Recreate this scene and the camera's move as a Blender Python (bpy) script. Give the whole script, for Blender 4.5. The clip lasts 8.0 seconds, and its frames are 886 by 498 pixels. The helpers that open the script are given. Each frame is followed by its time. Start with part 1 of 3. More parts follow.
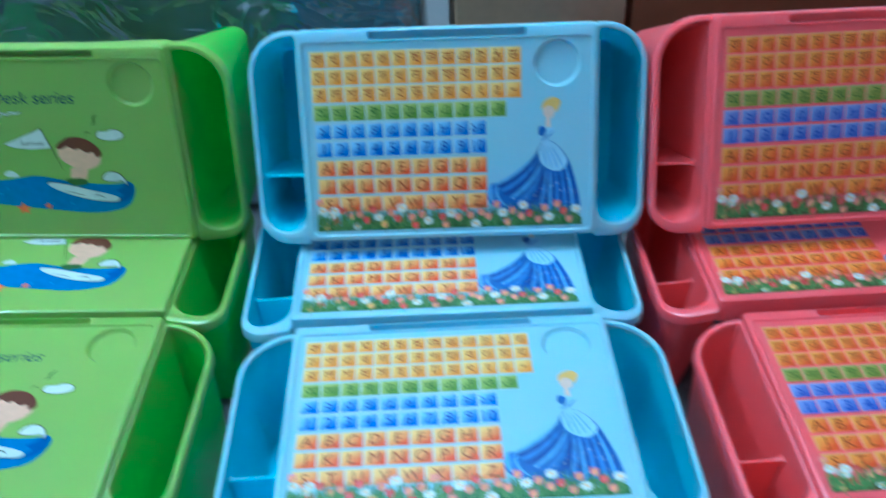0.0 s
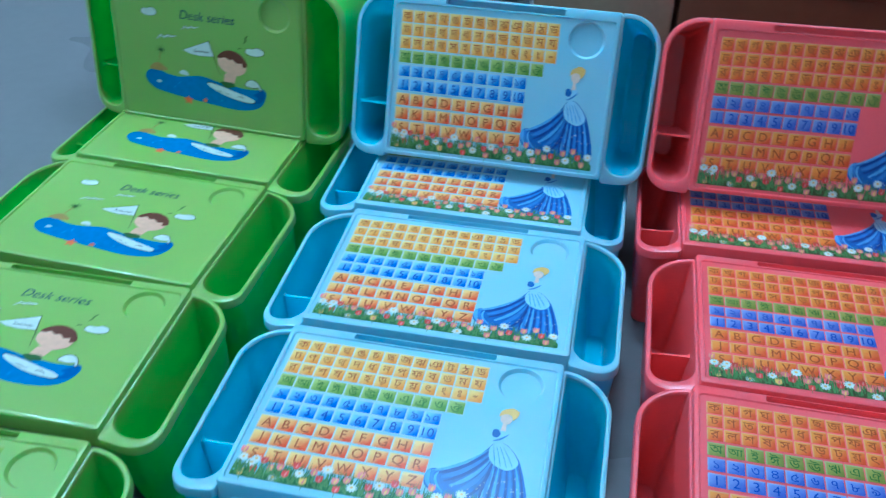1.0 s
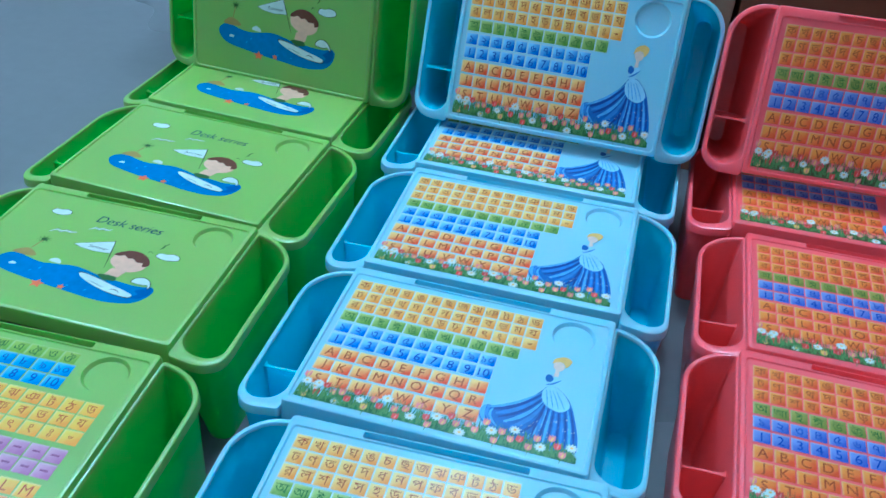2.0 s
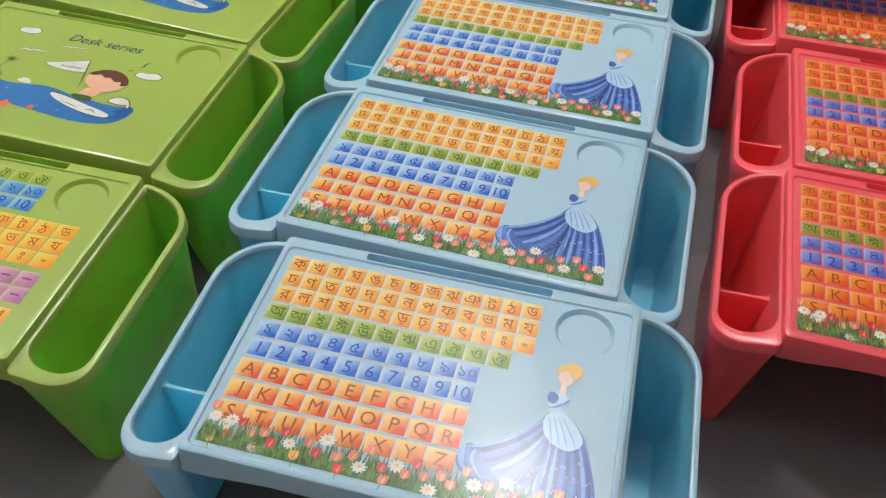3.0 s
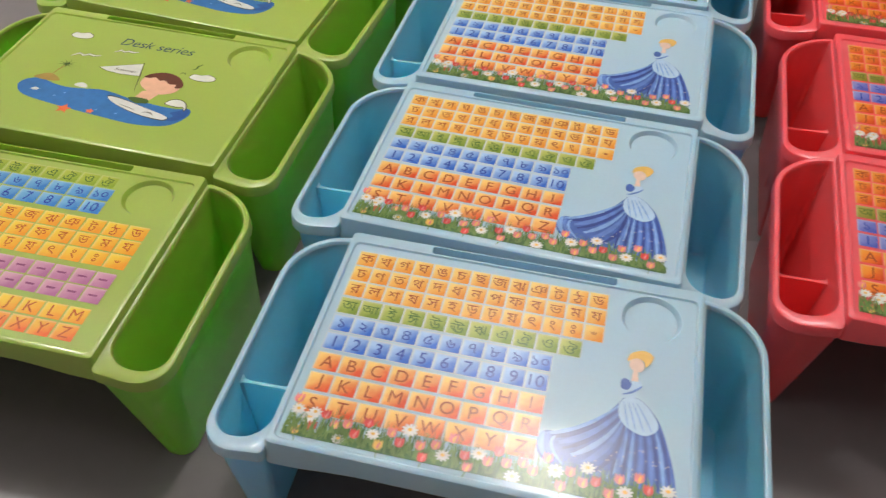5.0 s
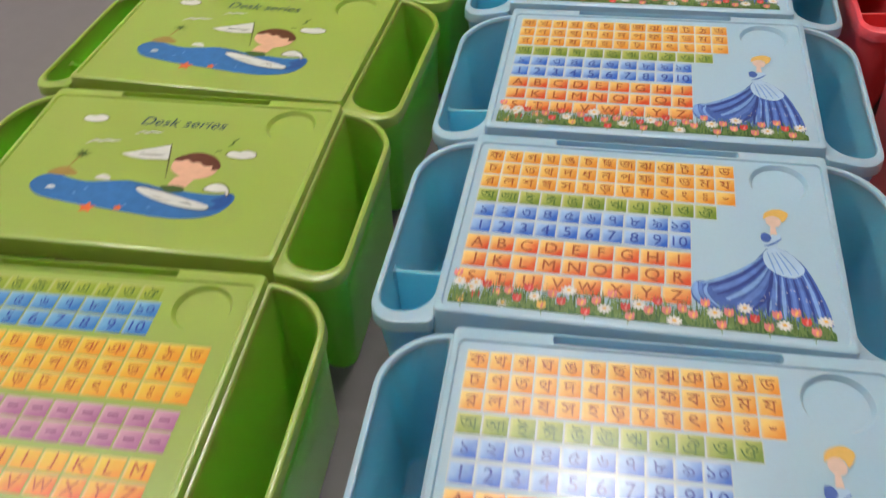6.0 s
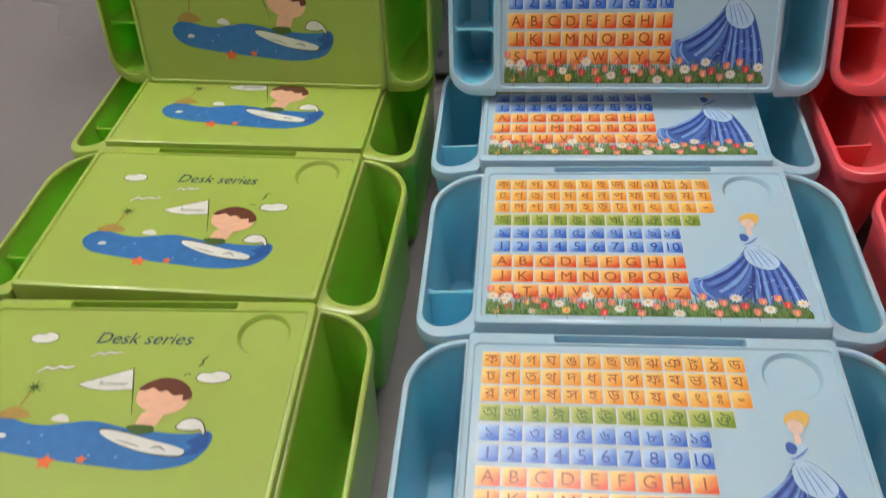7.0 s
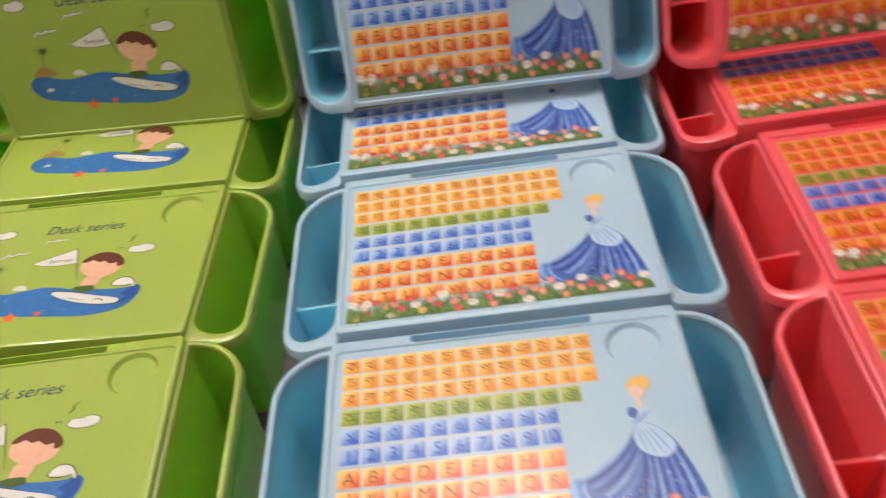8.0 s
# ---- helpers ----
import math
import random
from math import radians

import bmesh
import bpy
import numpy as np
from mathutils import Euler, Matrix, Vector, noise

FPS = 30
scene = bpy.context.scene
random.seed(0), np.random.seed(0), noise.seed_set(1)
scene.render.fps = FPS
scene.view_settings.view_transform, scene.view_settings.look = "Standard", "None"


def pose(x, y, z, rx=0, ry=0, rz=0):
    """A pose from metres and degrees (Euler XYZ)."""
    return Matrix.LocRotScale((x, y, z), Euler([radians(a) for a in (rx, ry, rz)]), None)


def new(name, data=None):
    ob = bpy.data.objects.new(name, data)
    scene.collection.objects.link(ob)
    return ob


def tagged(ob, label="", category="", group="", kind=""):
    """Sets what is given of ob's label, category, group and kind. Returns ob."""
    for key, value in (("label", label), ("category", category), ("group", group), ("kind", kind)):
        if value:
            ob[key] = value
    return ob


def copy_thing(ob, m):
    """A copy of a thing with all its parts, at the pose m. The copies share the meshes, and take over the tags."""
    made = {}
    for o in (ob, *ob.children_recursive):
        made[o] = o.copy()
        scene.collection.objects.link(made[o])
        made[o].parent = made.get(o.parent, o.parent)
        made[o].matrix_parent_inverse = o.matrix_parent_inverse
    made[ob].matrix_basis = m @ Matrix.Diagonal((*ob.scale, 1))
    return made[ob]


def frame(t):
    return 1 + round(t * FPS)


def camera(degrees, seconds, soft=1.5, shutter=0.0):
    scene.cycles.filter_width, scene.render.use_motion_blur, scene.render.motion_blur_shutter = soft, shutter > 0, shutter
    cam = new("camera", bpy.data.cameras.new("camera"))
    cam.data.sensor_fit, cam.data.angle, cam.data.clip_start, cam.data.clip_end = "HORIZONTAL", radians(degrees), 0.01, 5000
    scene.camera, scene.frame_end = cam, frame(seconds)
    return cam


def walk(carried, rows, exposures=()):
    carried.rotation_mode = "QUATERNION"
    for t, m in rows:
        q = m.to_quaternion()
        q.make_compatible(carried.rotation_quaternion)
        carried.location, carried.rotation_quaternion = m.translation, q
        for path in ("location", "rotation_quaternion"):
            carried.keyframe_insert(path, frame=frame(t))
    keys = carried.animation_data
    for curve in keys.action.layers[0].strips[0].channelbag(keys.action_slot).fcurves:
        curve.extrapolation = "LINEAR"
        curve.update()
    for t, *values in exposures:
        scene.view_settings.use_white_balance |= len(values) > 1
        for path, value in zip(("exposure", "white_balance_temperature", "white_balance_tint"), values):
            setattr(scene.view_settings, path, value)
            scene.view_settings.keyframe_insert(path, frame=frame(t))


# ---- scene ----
cam = camera(53.99, 8.0, soft=1.3, shutter=0.5)
PATH = [
    (0.0, -0.0146, -0.4895, 0.9346, 50.22, 1.53, -1.89),
    (0.3, 0.0705, -0.5570, 0.9215, 49.55, 0.49, -1.88),
    (0.5, 0.1382, -0.6646, 0.9549, 50.89, 0.24, 3.54),
    (0.8, 0.1886, -0.7862, 0.9974, 51.45, -0.58, 9.50),
    (1.0, 0.1993, -0.8348, 1.0172, 51.77, 0.10, 12.30),
    (1.2, 0.2021, -0.8546, 1.0059, 52.35, -1.82, 14.16),
    (2.3, 0.1484, -0.9407, 0.9560, 51.94, -2.73, 16.14),
    (2.5, 0.1519, -0.9315, 0.9010, 50.62, -2.68, 16.52),
    (2.8, 0.1523, -0.9064, 0.8662, 45.37, -1.82, 15.95),
    (3.0, 0.1549, -0.8965, 0.8453, 44.55, -1.69, 16.00),
    (3.5, 0.1319, -0.8790, 0.8537, 43.73, -1.08, 14.87),
    (4.0, 0.1415, -0.8806, 0.8693, 43.60, -1.04, 14.89),
    (4.2, 0.1564, -0.8955, 0.8792, 43.98, -0.47, 15.34),
    (5.3, 0.0609, -0.9244, 0.8523, 44.04, -0.34, 15.39),
    (5.5, 0.0322, -0.9053, 0.8564, 44.10, 0.05, 15.19),
    (6.0, -0.0443, -0.8000, 0.7958, 45.29, 3.41, 10.95),
    (6.5, -0.0671, -0.6935, 0.8238, 44.68, 1.91, 6.18),
    (7.0, -0.1236, -0.6219, 0.8940, 46.38, 3.68, 4.78),
    (7.5, -0.0989, -0.5802, 0.9029, 46.28, 4.96, 2.70),
    (8.0, 0.0048, -0.6448, 0.9028, 46.43, 7.55, -2.12),
]
EXPOSURES = [(0.0, -0.02, 3750, -20), (0.5, -0.02, 3700, -18), (1.0, -0.06, 3700, -19), (2.3, -0.08, 3680, -19), (2.5, -0.08, 4400, -11), (2.7, -0.14, 5800, 4), (3.1, -0.16, 6150, 7), (4.0, -0.16, 6400, 9), (5.5, -0.21, 6500, 10), (6.2, -0.28, 6480, 10), (7.0, -0.21, 6500, 10), (7.5, -0.16, 6550, 11), (8.0, -0.06, 6900, 17)]
walk(cam, [(t, pose(x, y, z, rx, ry, rz)) for t, x, y, z, rx, ry, rz in PATH], EXPOSURES)

H = 0.19          # height of the desk tops over the floor

# ---- lights and room light ----
world = bpy.data.worlds.new("room_air")
scene.world = world
world.use_nodes = True
world.node_tree.nodes["Background"].inputs[0].default_value = (0.85, 0.9, 1.0, 1)
world.node_tree.nodes["Background"].inputs[1].default_value = 0.05

# three lamps follow glare and glints; the last is fill without a known source
LAMPS = [((0.03, 0.86, 2.55), 68, 0.17), ((-1.9, 0.25, 2.55), 61, 0.08), ((-0.25, 1.3, 2.55), 15, 0.26), ((-0.2, -0.9, 2.55), 10, 0.25)]
for place, watts, wide in LAMPS:
    lamp = bpy.data.lights.new("ceiling_and_fill_lamp", "POINT")
    lamp.shadow_soft_size, lamp.energy, lamp.color = wide, watts, (1.0, 0.955, 0.92)
    new("ceiling_and_fill_lamp", lamp).location = place


# ---- materials ----
def material(name, colour, rough=0.4, metal=0.0, bump=0.0, scale=40.0, vary=0.08, coat=0.0, spec=0.5, large=3.0, rough_vary=0.06):
    """Principled surface with two scales of colour variation, uneven gloss and a fine bump."""
    m = bpy.data.materials.new(name)
    m.use_nodes = True
    n, l = m.node_tree.nodes, m.node_tree.links
    b = n["Principled BSDF"]
    b.inputs["Metallic"].default_value, b.inputs["Coat Weight"].default_value = metal, coat
    b.inputs["Coat Roughness"].default_value = 0.19
    b.inputs["Specular IOR Level"].default_value = spec
    co = n.new("ShaderNodeTexCoord")
    fine, wide = n.new("ShaderNodeTexNoise"), n.new("ShaderNodeTexNoise")
    fine.inputs["Scale"].default_value, wide.inputs["Scale"].default_value = scale, large
    fine.inputs["Detail"].default_value, wide.inputs["Detail"].default_value = 6, 3
    l.new(co.outputs["Object"], fine.inputs["Vector"])
    l.new(co.outputs["Object"], wide.inputs["Vector"])
    add = n.new("ShaderNodeMath")
    add.operation = "ADD"
    l.new(fine.outputs["Fac"], add.inputs[0])
    l.new(wide.outputs["Fac"], add.inputs[1])
    to = n.new("ShaderNodeMapRange")
    to.inputs["From Min"].default_value, to.inputs["From Max"].default_value = 0.6, 1.4
    to.inputs["To Min"].default_value, to.inputs["To Max"].default_value = 1 - vary, 1 + vary
    l.new(add.outputs[0], to.inputs["Value"])
    mul = n.new("ShaderNodeVectorMath")
    mul.operation = "SCALE"
    mul.inputs[0].default_value = colour
    l.new(to.outputs[0], mul.inputs["Scale"])
    l.new(mul.outputs[0], b.inputs["Base Color"])
    ro = n.new("ShaderNodeMapRange")
    ro.inputs["From Min"].default_value, ro.inputs["From Max"].default_value = 0.3, 0.7
    ro.inputs["To Min"].default_value, ro.inputs["To Max"].default_value = max(0.03, rough - rough_vary), rough + rough_vary
    l.new(wide.outputs["Fac"], ro.inputs["Value"])
    l.new(ro.outputs[0], b.inputs["Roughness"])
    if bump:
        bp = n.new("ShaderNodeBump")
        bp.inputs["Strength"].default_value, bp.inputs["Distance"].default_value = bump, 0.002
        l.new(fine.outputs["Fac"], bp.inputs["Height"])
        l.new(bp.outputs[0], b.inputs["Normal"])
    return m


def tile_ink(name, light, dark):
    """Printed letter tile: a light corner running over into a darker one, with brushed streaks."""
    m = material(name, light, 0.36, vary=0.06, coat=0.5, spec=0.3)
    n, l = m.node_tree.nodes, m.node_tree.links
    b = n["Principled BSDF"]
    uv = n.new("ShaderNodeUVMap")
    sep = n.new("ShaderNodeSeparateXYZ")
    l.new(uv.outputs[0], sep.inputs[0])
    sub = n.new("ShaderNodeMath")
    sub.operation = "SUBTRACT"
    l.new(sep.outputs[0], sub.inputs[0])
    l.new(sep.outputs[1], sub.inputs[1])
    wave = n.new("ShaderNodeTexNoise")
    wave.inputs["Scale"].default_value = 120
    co = n.new("ShaderNodeTexCoord")
    l.new(co.outputs["Object"], wave.inputs["Vector"])
    mad = n.new("ShaderNodeMath")
    mad.operation = "MULTIPLY_ADD"
    mad.inputs[1].default_value = 0.9
    l.new(wave.outputs["Fac"], mad.inputs[0])
    l.new(sub.outputs[0], mad.inputs[2])
    ramp = n.new("ShaderNodeValToRGB")
    ramp.color_ramp.elements[0].position, ramp.color_ramp.elements[1].position = 0.0, 1.0
    ramp.color_ramp.elements[0].color, ramp.color_ramp.elements[1].color = (*light, 1), (*dark, 1)
    to = n.new("ShaderNodeMapRange")
    to.inputs["From Min"].default_value, to.inputs["From Max"].default_value = -0.2, 1.1
    l.new(mad.outputs[0], to.inputs["Value"])
    l.new(to.outputs[0], ramp.inputs[0])
    # printed pale bevel along two sides of the tile
    turn = n.new("ShaderNodeMath")
    turn.operation = "SUBTRACT"
    turn.inputs[0].default_value = 1.0
    l.new(sep.outputs[1], turn.inputs[1])
    near = n.new("ShaderNodeMath")
    near.operation = "MINIMUM"
    l.new(sep.outputs[0], near.inputs[0])
    l.new(turn.outputs[0], near.inputs[1])
    rimmed = n.new("ShaderNodeMapRange")
    rimmed.inputs["From Min"].default_value, rimmed.inputs["From Max"].default_value = 0.03, 0.12
    rimmed.inputs["To Min"].default_value, rimmed.inputs["To Max"].default_value = 0.4, 0.0
    l.new(near.outputs[0], rimmed.inputs["Value"])
    pale = n.new("ShaderNodeMix")
    pale.data_type = "RGBA"
    pale.inputs[7].default_value = (0.5 + light[0] * 0.4, 0.45 + light[1] * 0.4, 0.35 + light[2] * 0.4, 1)
    l.new(rimmed.outputs[0], pale.inputs[0])
    l.new(ramp.outputs[0], pale.inputs[6])
    l.new(pale.outputs[2], b.inputs["Base Color"])
    return m


def ink(name, colour, rough=0.38, vary=0.12):
    return material(name, colour, rough, vary=vary, scale=90, large=12, coat=0.5, spec=0.3)


def moulded(name, colour, reach, rough, scale=0.006, glow=0.2):
    """Thin moulded plastic: glossy, with light scattering in and through its walls; reach: how far each colour carries, glow: the share that passes."""
    m = material(name, colour, rough, bump=0.03, scale=260, vary=0.03, coat=0.38, spec=0.5)
    n, l = m.node_tree.nodes, m.node_tree.links
    b = n["Principled BSDF"]
    b.inputs["Subsurface Weight"].default_value = 0.85
    b.inputs["Subsurface Radius"].default_value = reach
    b.inputs["Subsurface Scale"].default_value = scale
    b.inputs["Coat Roughness"].default_value = 0.075
    through_wall, mix = n.new("ShaderNodeBsdfTranslucent"), n.new("ShaderNodeMixShader")
    through_wall.inputs["Color"].default_value = (*(c ** 0.7 for c in colour), 1)
    mix.inputs[0].default_value = glow
    l.new(b.outputs[0], mix.inputs[1])
    l.new(through_wall.outputs[0], mix.inputs[2])
    l.new(mix.outputs[0], n["Material Output"].inputs["Surface"])
    return m


PLASTIC = {
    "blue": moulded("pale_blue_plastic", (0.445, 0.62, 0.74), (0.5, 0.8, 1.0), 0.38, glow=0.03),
    "green": moulded("lime_green_plastic", (0.385, 0.505, 0.088), (0.6, 1.0, 0.3), 0.35, glow=0.03),
    "red": moulded("coral_red_plastic", (0.94, 0.122, 0.145), (1.0, 0.4, 0.4), 0.35, glow=0.03),
}
# tray copies of the plastic, with the light caught inside put into their colour
TRAY_LIT = {
    "blue": moulded("tray_lit_blue_plastic", (0.32, 0.70, 0.95), (0.22, 0.88, 1.0), 0.38, 0.016, 0.08),
    "green": moulded("tray_lit_green_plastic", (0.33, 0.67, 0.06), (0.25, 1.0, 0.2), 0.36, 0.016, 0.14),
    "red": moulded("tray_lit_red_plastic", (0.97, 0.115, 0.13), (1.0, 0.4, 0.4), 0.35, 0.006, 0.08),
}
INK = {
    "orange": tile_ink("orange_tile_ink", (0.94, 0.60, 0.16), (0.74, 0.07, 0.003)),
    "amber": tile_ink("amber_tile_ink", (0.92, 0.64, 0.16), (0.80, 0.27, 0.008)),
    "green": tile_ink("olive_tile_ink", (0.50, 0.55, 0.12), (0.17, 0.27, 0.012)),
    "blue": tile_ink("blue_tile_ink", (0.40, 0.62, 0.88), (0.015, 0.12, 0.58)),
    "pink": tile_ink("mauve_ink_on_lime", (0.62, 0.32, 0.42), (0.42, 0.14, 0.28)),
    "yellow": tile_ink("yellow_ink_on_lime", (0.86, 0.62, 0.05), (0.85, 0.33, 0.01)),
    "red_orange": tile_ink("orange_ink_on_lime", (0.86, 0.5, 0.05), (0.82, 0.14, 0.01)),
    "green_on_lime": tile_ink("olive_ink_on_lime", (0.45, 0.52, 0.06), (0.26, 0.38, 0.02)),
    "blue_on_lime": tile_ink("blue_ink_on_lime", (0.2, 0.48, 0.68), (0.03, 0.2, 0.55)),
    "orange_on_red": tile_ink("orange_ink_on_red", (0.88, 0.33, 0.03), (0.74, 0.07, 0.004)),
    "green_on_red": tile_ink("olive_ink_on_red", (0.42, 0.36, 0.06), (0.24, 0.22, 0.02)),
    "blue_on_red": tile_ink("blue_ink_on_red", (0.28, 0.3, 0.62), (0.08, 0.1, 0.45)),
    "pale": ink("pale_ground_ink", (0.60, 0.66, 0.67), vary=0.05),
    "brown_text": ink("brown_letter_ink", (0.36, 0.055, 0.004)),
    "rust_text": ink("rust_letter_ink", (0.50, 0.075, 0.004)),
    "green_text": ink("green_letter_ink", (0.05, 0.13, 0.008)),
    "navy_text": ink("navy_letter_ink", (0.008, 0.045, 0.36)),
    "mauve_text": ink("mauve_letter_ink", (0.25, 0.06, 0.16)),
    "title": ink("slate_blue_title_ink", (0.025, 0.07, 0.11)),
    "sea": ink("sea_blue_ink", (0.03, 0.165, 0.43), vary=0.2),
    "sea_dark": ink("deep_wave_ink", (0.015, 0.09, 0.32), vary=0.2),
    "white": ink("white_ink", (0.72, 0.72, 0.66)),
    "outline": ink("dark_outline_ink", (0.07, 0.06, 0.02)),
    "tan": ink("tan_ink", (0.8, 0.46, 0.3)),
    "brown": ink("dark_brown_ink", (0.13, 0.035, 0.015)),
    "sand": ink("sand_ink", (0.4, 0.26, 0.06)),
    "palm": ink("palm_green_ink", (0.06, 0.12, 0.015)),
    "star": ink("starfish_orange_ink", (0.8, 0.16, 0.04)),
    "gown": ink("gown_blue_ink", (0.055, 0.13, 0.46), vary=0.4),
    "gown_dark": ink("gown_fold_ink", (0.02, 0.05, 0.27), vary=0.3),
    "gown_light": ink("gown_sheen_ink", (0.22, 0.40, 0.75), vary=0.25),
    "overskirt": ink("overskirt_pale_ink", (0.46, 0.64, 0.82), vary=0.12),
    "gown_mid": ink("gown_satin_ink", (0.11, 0.22, 0.6), vary=0.3),
    "gold": ink("golden_ink", (0.82, 0.5, 0.12)),
    "cream": ink("cream_ink", (0.8, 0.58, 0.47)),
    "leaf": ink("grass_ink", (0.06, 0.15, 0.03), vary=0.35),
    "leaf_light": ink("light_grass_ink", (0.17, 0.28, 0.07), vary=0.3),
    "leaf_red": ink("grass_ink_on_red", (0.1, 0.1, 0.025), vary=0.35),
    "petal_red": ink("tulip_red_ink", (0.66, 0.05, 0.04), vary=0.35),
    "petal_pink": ink("tulip_pink_ink", (0.75, 0.22, 0.2), vary=0.35),
    "petal_yellow": ink("tulip_yellow_ink", (0.85, 0.5, 0.1), vary=0.3),
    "petal_white": ink("daisy_white_ink", (0.78, 0.76, 0.72)),
}
FLOOR = material("polished_grey_floor", (0.205, 0.183, 0.187), 0.3, bump=0.02, scale=30, vary=0.07, large=1.2, rough_vary=0.1)
BOUNCE_WALL = material("pale_bounce_wall", (0.72, 0.705, 0.68), 0.7, vary=0.03, bump=0.05, scale=120)
BOUNCE_CEILING = material("white_bounce_ceiling", (0.85, 0.85, 0.83), 0.7, vary=0.03, bump=0.05, scale=120)
CARD = material("brown_board", (0.42, 0.26, 0.15), 0.6, vary=0.1, bump=0.1, scale=60)
WOOD = material("dark_red_brown_wood", (0.15, 0.042, 0.013), 0.55, vary=0.2, scale=25)
BUNDLE = material("slate_blue_packing", (0.2, 0.26, 0.34), 0.5, vary=0.5, scale=14, large=6)
STEEL = material("lamp_housing_white", (0.8, 0.8, 0.8), 0.4)


# ---- building helpers ----
def crease(me, degrees=30):
    """Smooth shading, with the sharper edges kept."""
    bm = bmesh.new()
    bm.from_mesh(me)
    for e in bm.edges:
        e.smooth = len(e.link_faces) == 2 and e.calc_face_angle(0) < radians(degrees)
    for f in bm.faces:
        f.smooth = True
    bm.to_mesh(me)
    bm.free()


def part(name, bm, mat, parent=None, label="", smooth=True):
    """Links a bmesh as one mesh object under a thing or a part."""
    bmesh.ops.recalc_face_normals(bm, faces=bm.faces)
    me = bpy.data.meshes.new(name)
    bm.to_mesh(me)
    bm.free()
    if smooth:
        crease(me)
    me.materials.append(mat)
    ob = new(name, me)
    ob.parent = parent
    return tagged(ob, label)


def flat(name, verts, faces, mat, parent, label="", tiles=False):
    """A printed layer: flat faces a little above the panel; tiles get their own 0 to 1 square of UV."""
    me = bpy.data.meshes.new(name)
    me.from_pydata(verts, [], faces)
    if tiles:
        uv = me.uv_layers.new(name="UVMap")
        for poly in me.polygons:
            for k, i in enumerate(poly.loop_indices):
                uv.data[i].uv = ((0, 0), (1, 0), (1, 1), (0, 1))[k % 4]
    me.materials.append(mat)
    ob = new(name, me)
    ob.parent = parent
    return tagged(ob, label)


def box(bm, x0, y0, z0, x1, y1, z1, bevel=0.0):
    made = bmesh.ops.create_cube(bm, size=1, matrix=Matrix.Translation(((x0 + x1) / 2, (y0 + y1) / 2, (z0 + z1) / 2)) @ Matrix.Diagonal((x1 - x0, y1 - y0, z1 - z0, 1)))
    if bevel:
        edges = list({e for v in made["verts"] for e in v.link_edges})
        bmesh.ops.bevel(bm, geom=edges, offset=bevel, segments=2, affect="EDGES", profile=0.5)


def rounded(x0, y0, x1, y1, r, seg=7, side=1):
    """A rounded rectangle, counter-clockwise from the corner x0 y0; r: one radius a corner; side: pieces of each straight edge."""
    corners = ((x0, y0, 1, 1, 180), (x1, y0, -1, 1, 270), (x1, y1, -1, -1, 0), (x0, y1, 1, -1, 90))
    arcs = []
    for (cx, cy, sx, sy, a), q in zip(corners, r):
        ox, oy = cx + sx * q, cy + sy * q
        arcs.append([(ox + q * math.cos(radians(a + 90 * k / seg)), oy + q * math.sin(radians(a + 90 * k / seg))) for k in range(seg + 1)])
    out = []
    for k in range(4):
        out += arcs[k]
        a, b = arcs[k][-1], arcs[(k + 1) % 4][0]
        out += [(a[0] + (b[0] - a[0]) * s / side, a[1] + (b[1] - a[1]) * s / side) for s in range(1, side)]
    return out


def ring(bm, pts, z):
    """A loop of vertices; z: a number or a function of x and y."""
    return [bm.verts.new((x, y, z(x, y) if callable(z) else z)) for x, y in pts]


def skin(bm, a, b):
    n = len(a)
    for i in range(n):
        bm.faces.new((a[i], a[(i + 1) % n], b[(i + 1) % n], b[i]))


def loft(bm, a, b, steps):
    """A skin between two loops with some loops in between, so that the walls stay smooth."""
    last = a
    for k in range(1, steps):
        nxt = [bm.verts.new(p.co.lerp(q.co, k / steps)) for p, q in zip(a, b)]
        skin(bm, last, nxt)
        last = nxt
    skin(bm, last, b)


def fill(bm, *loops):
    """Closes the area between an outer loop and its holes."""
    edges = []
    for lp in loops:
        for i in range(len(lp)):
            e = bm.edges.get((lp[i], lp[(i + 1) % len(lp)])) or bm.edges.new((lp[i], lp[(i + 1) % len(lp)]))
            edges.append(e)
    bmesh.ops.triangle_fill(bm, use_beauty=True, edges=edges, normal=(0, 0, 1))


# ---- the desk ----
PW, PD = 0.1875, 0.270       # half width and depth of the flat panel
SINK = 0.002                # the writing surface lies this much below its raised border
CUP = (0.1365, 0.2225, 0.0295)


def apron(x, y):
    """Lower edge of the desk top's skirt, drawn down towards the legs."""
    s = min(1, max(0, (abs(x) - 0.10) / 0.075))
    return H - 0.023 - 0.008 * s * s * (3 - 2 * s)


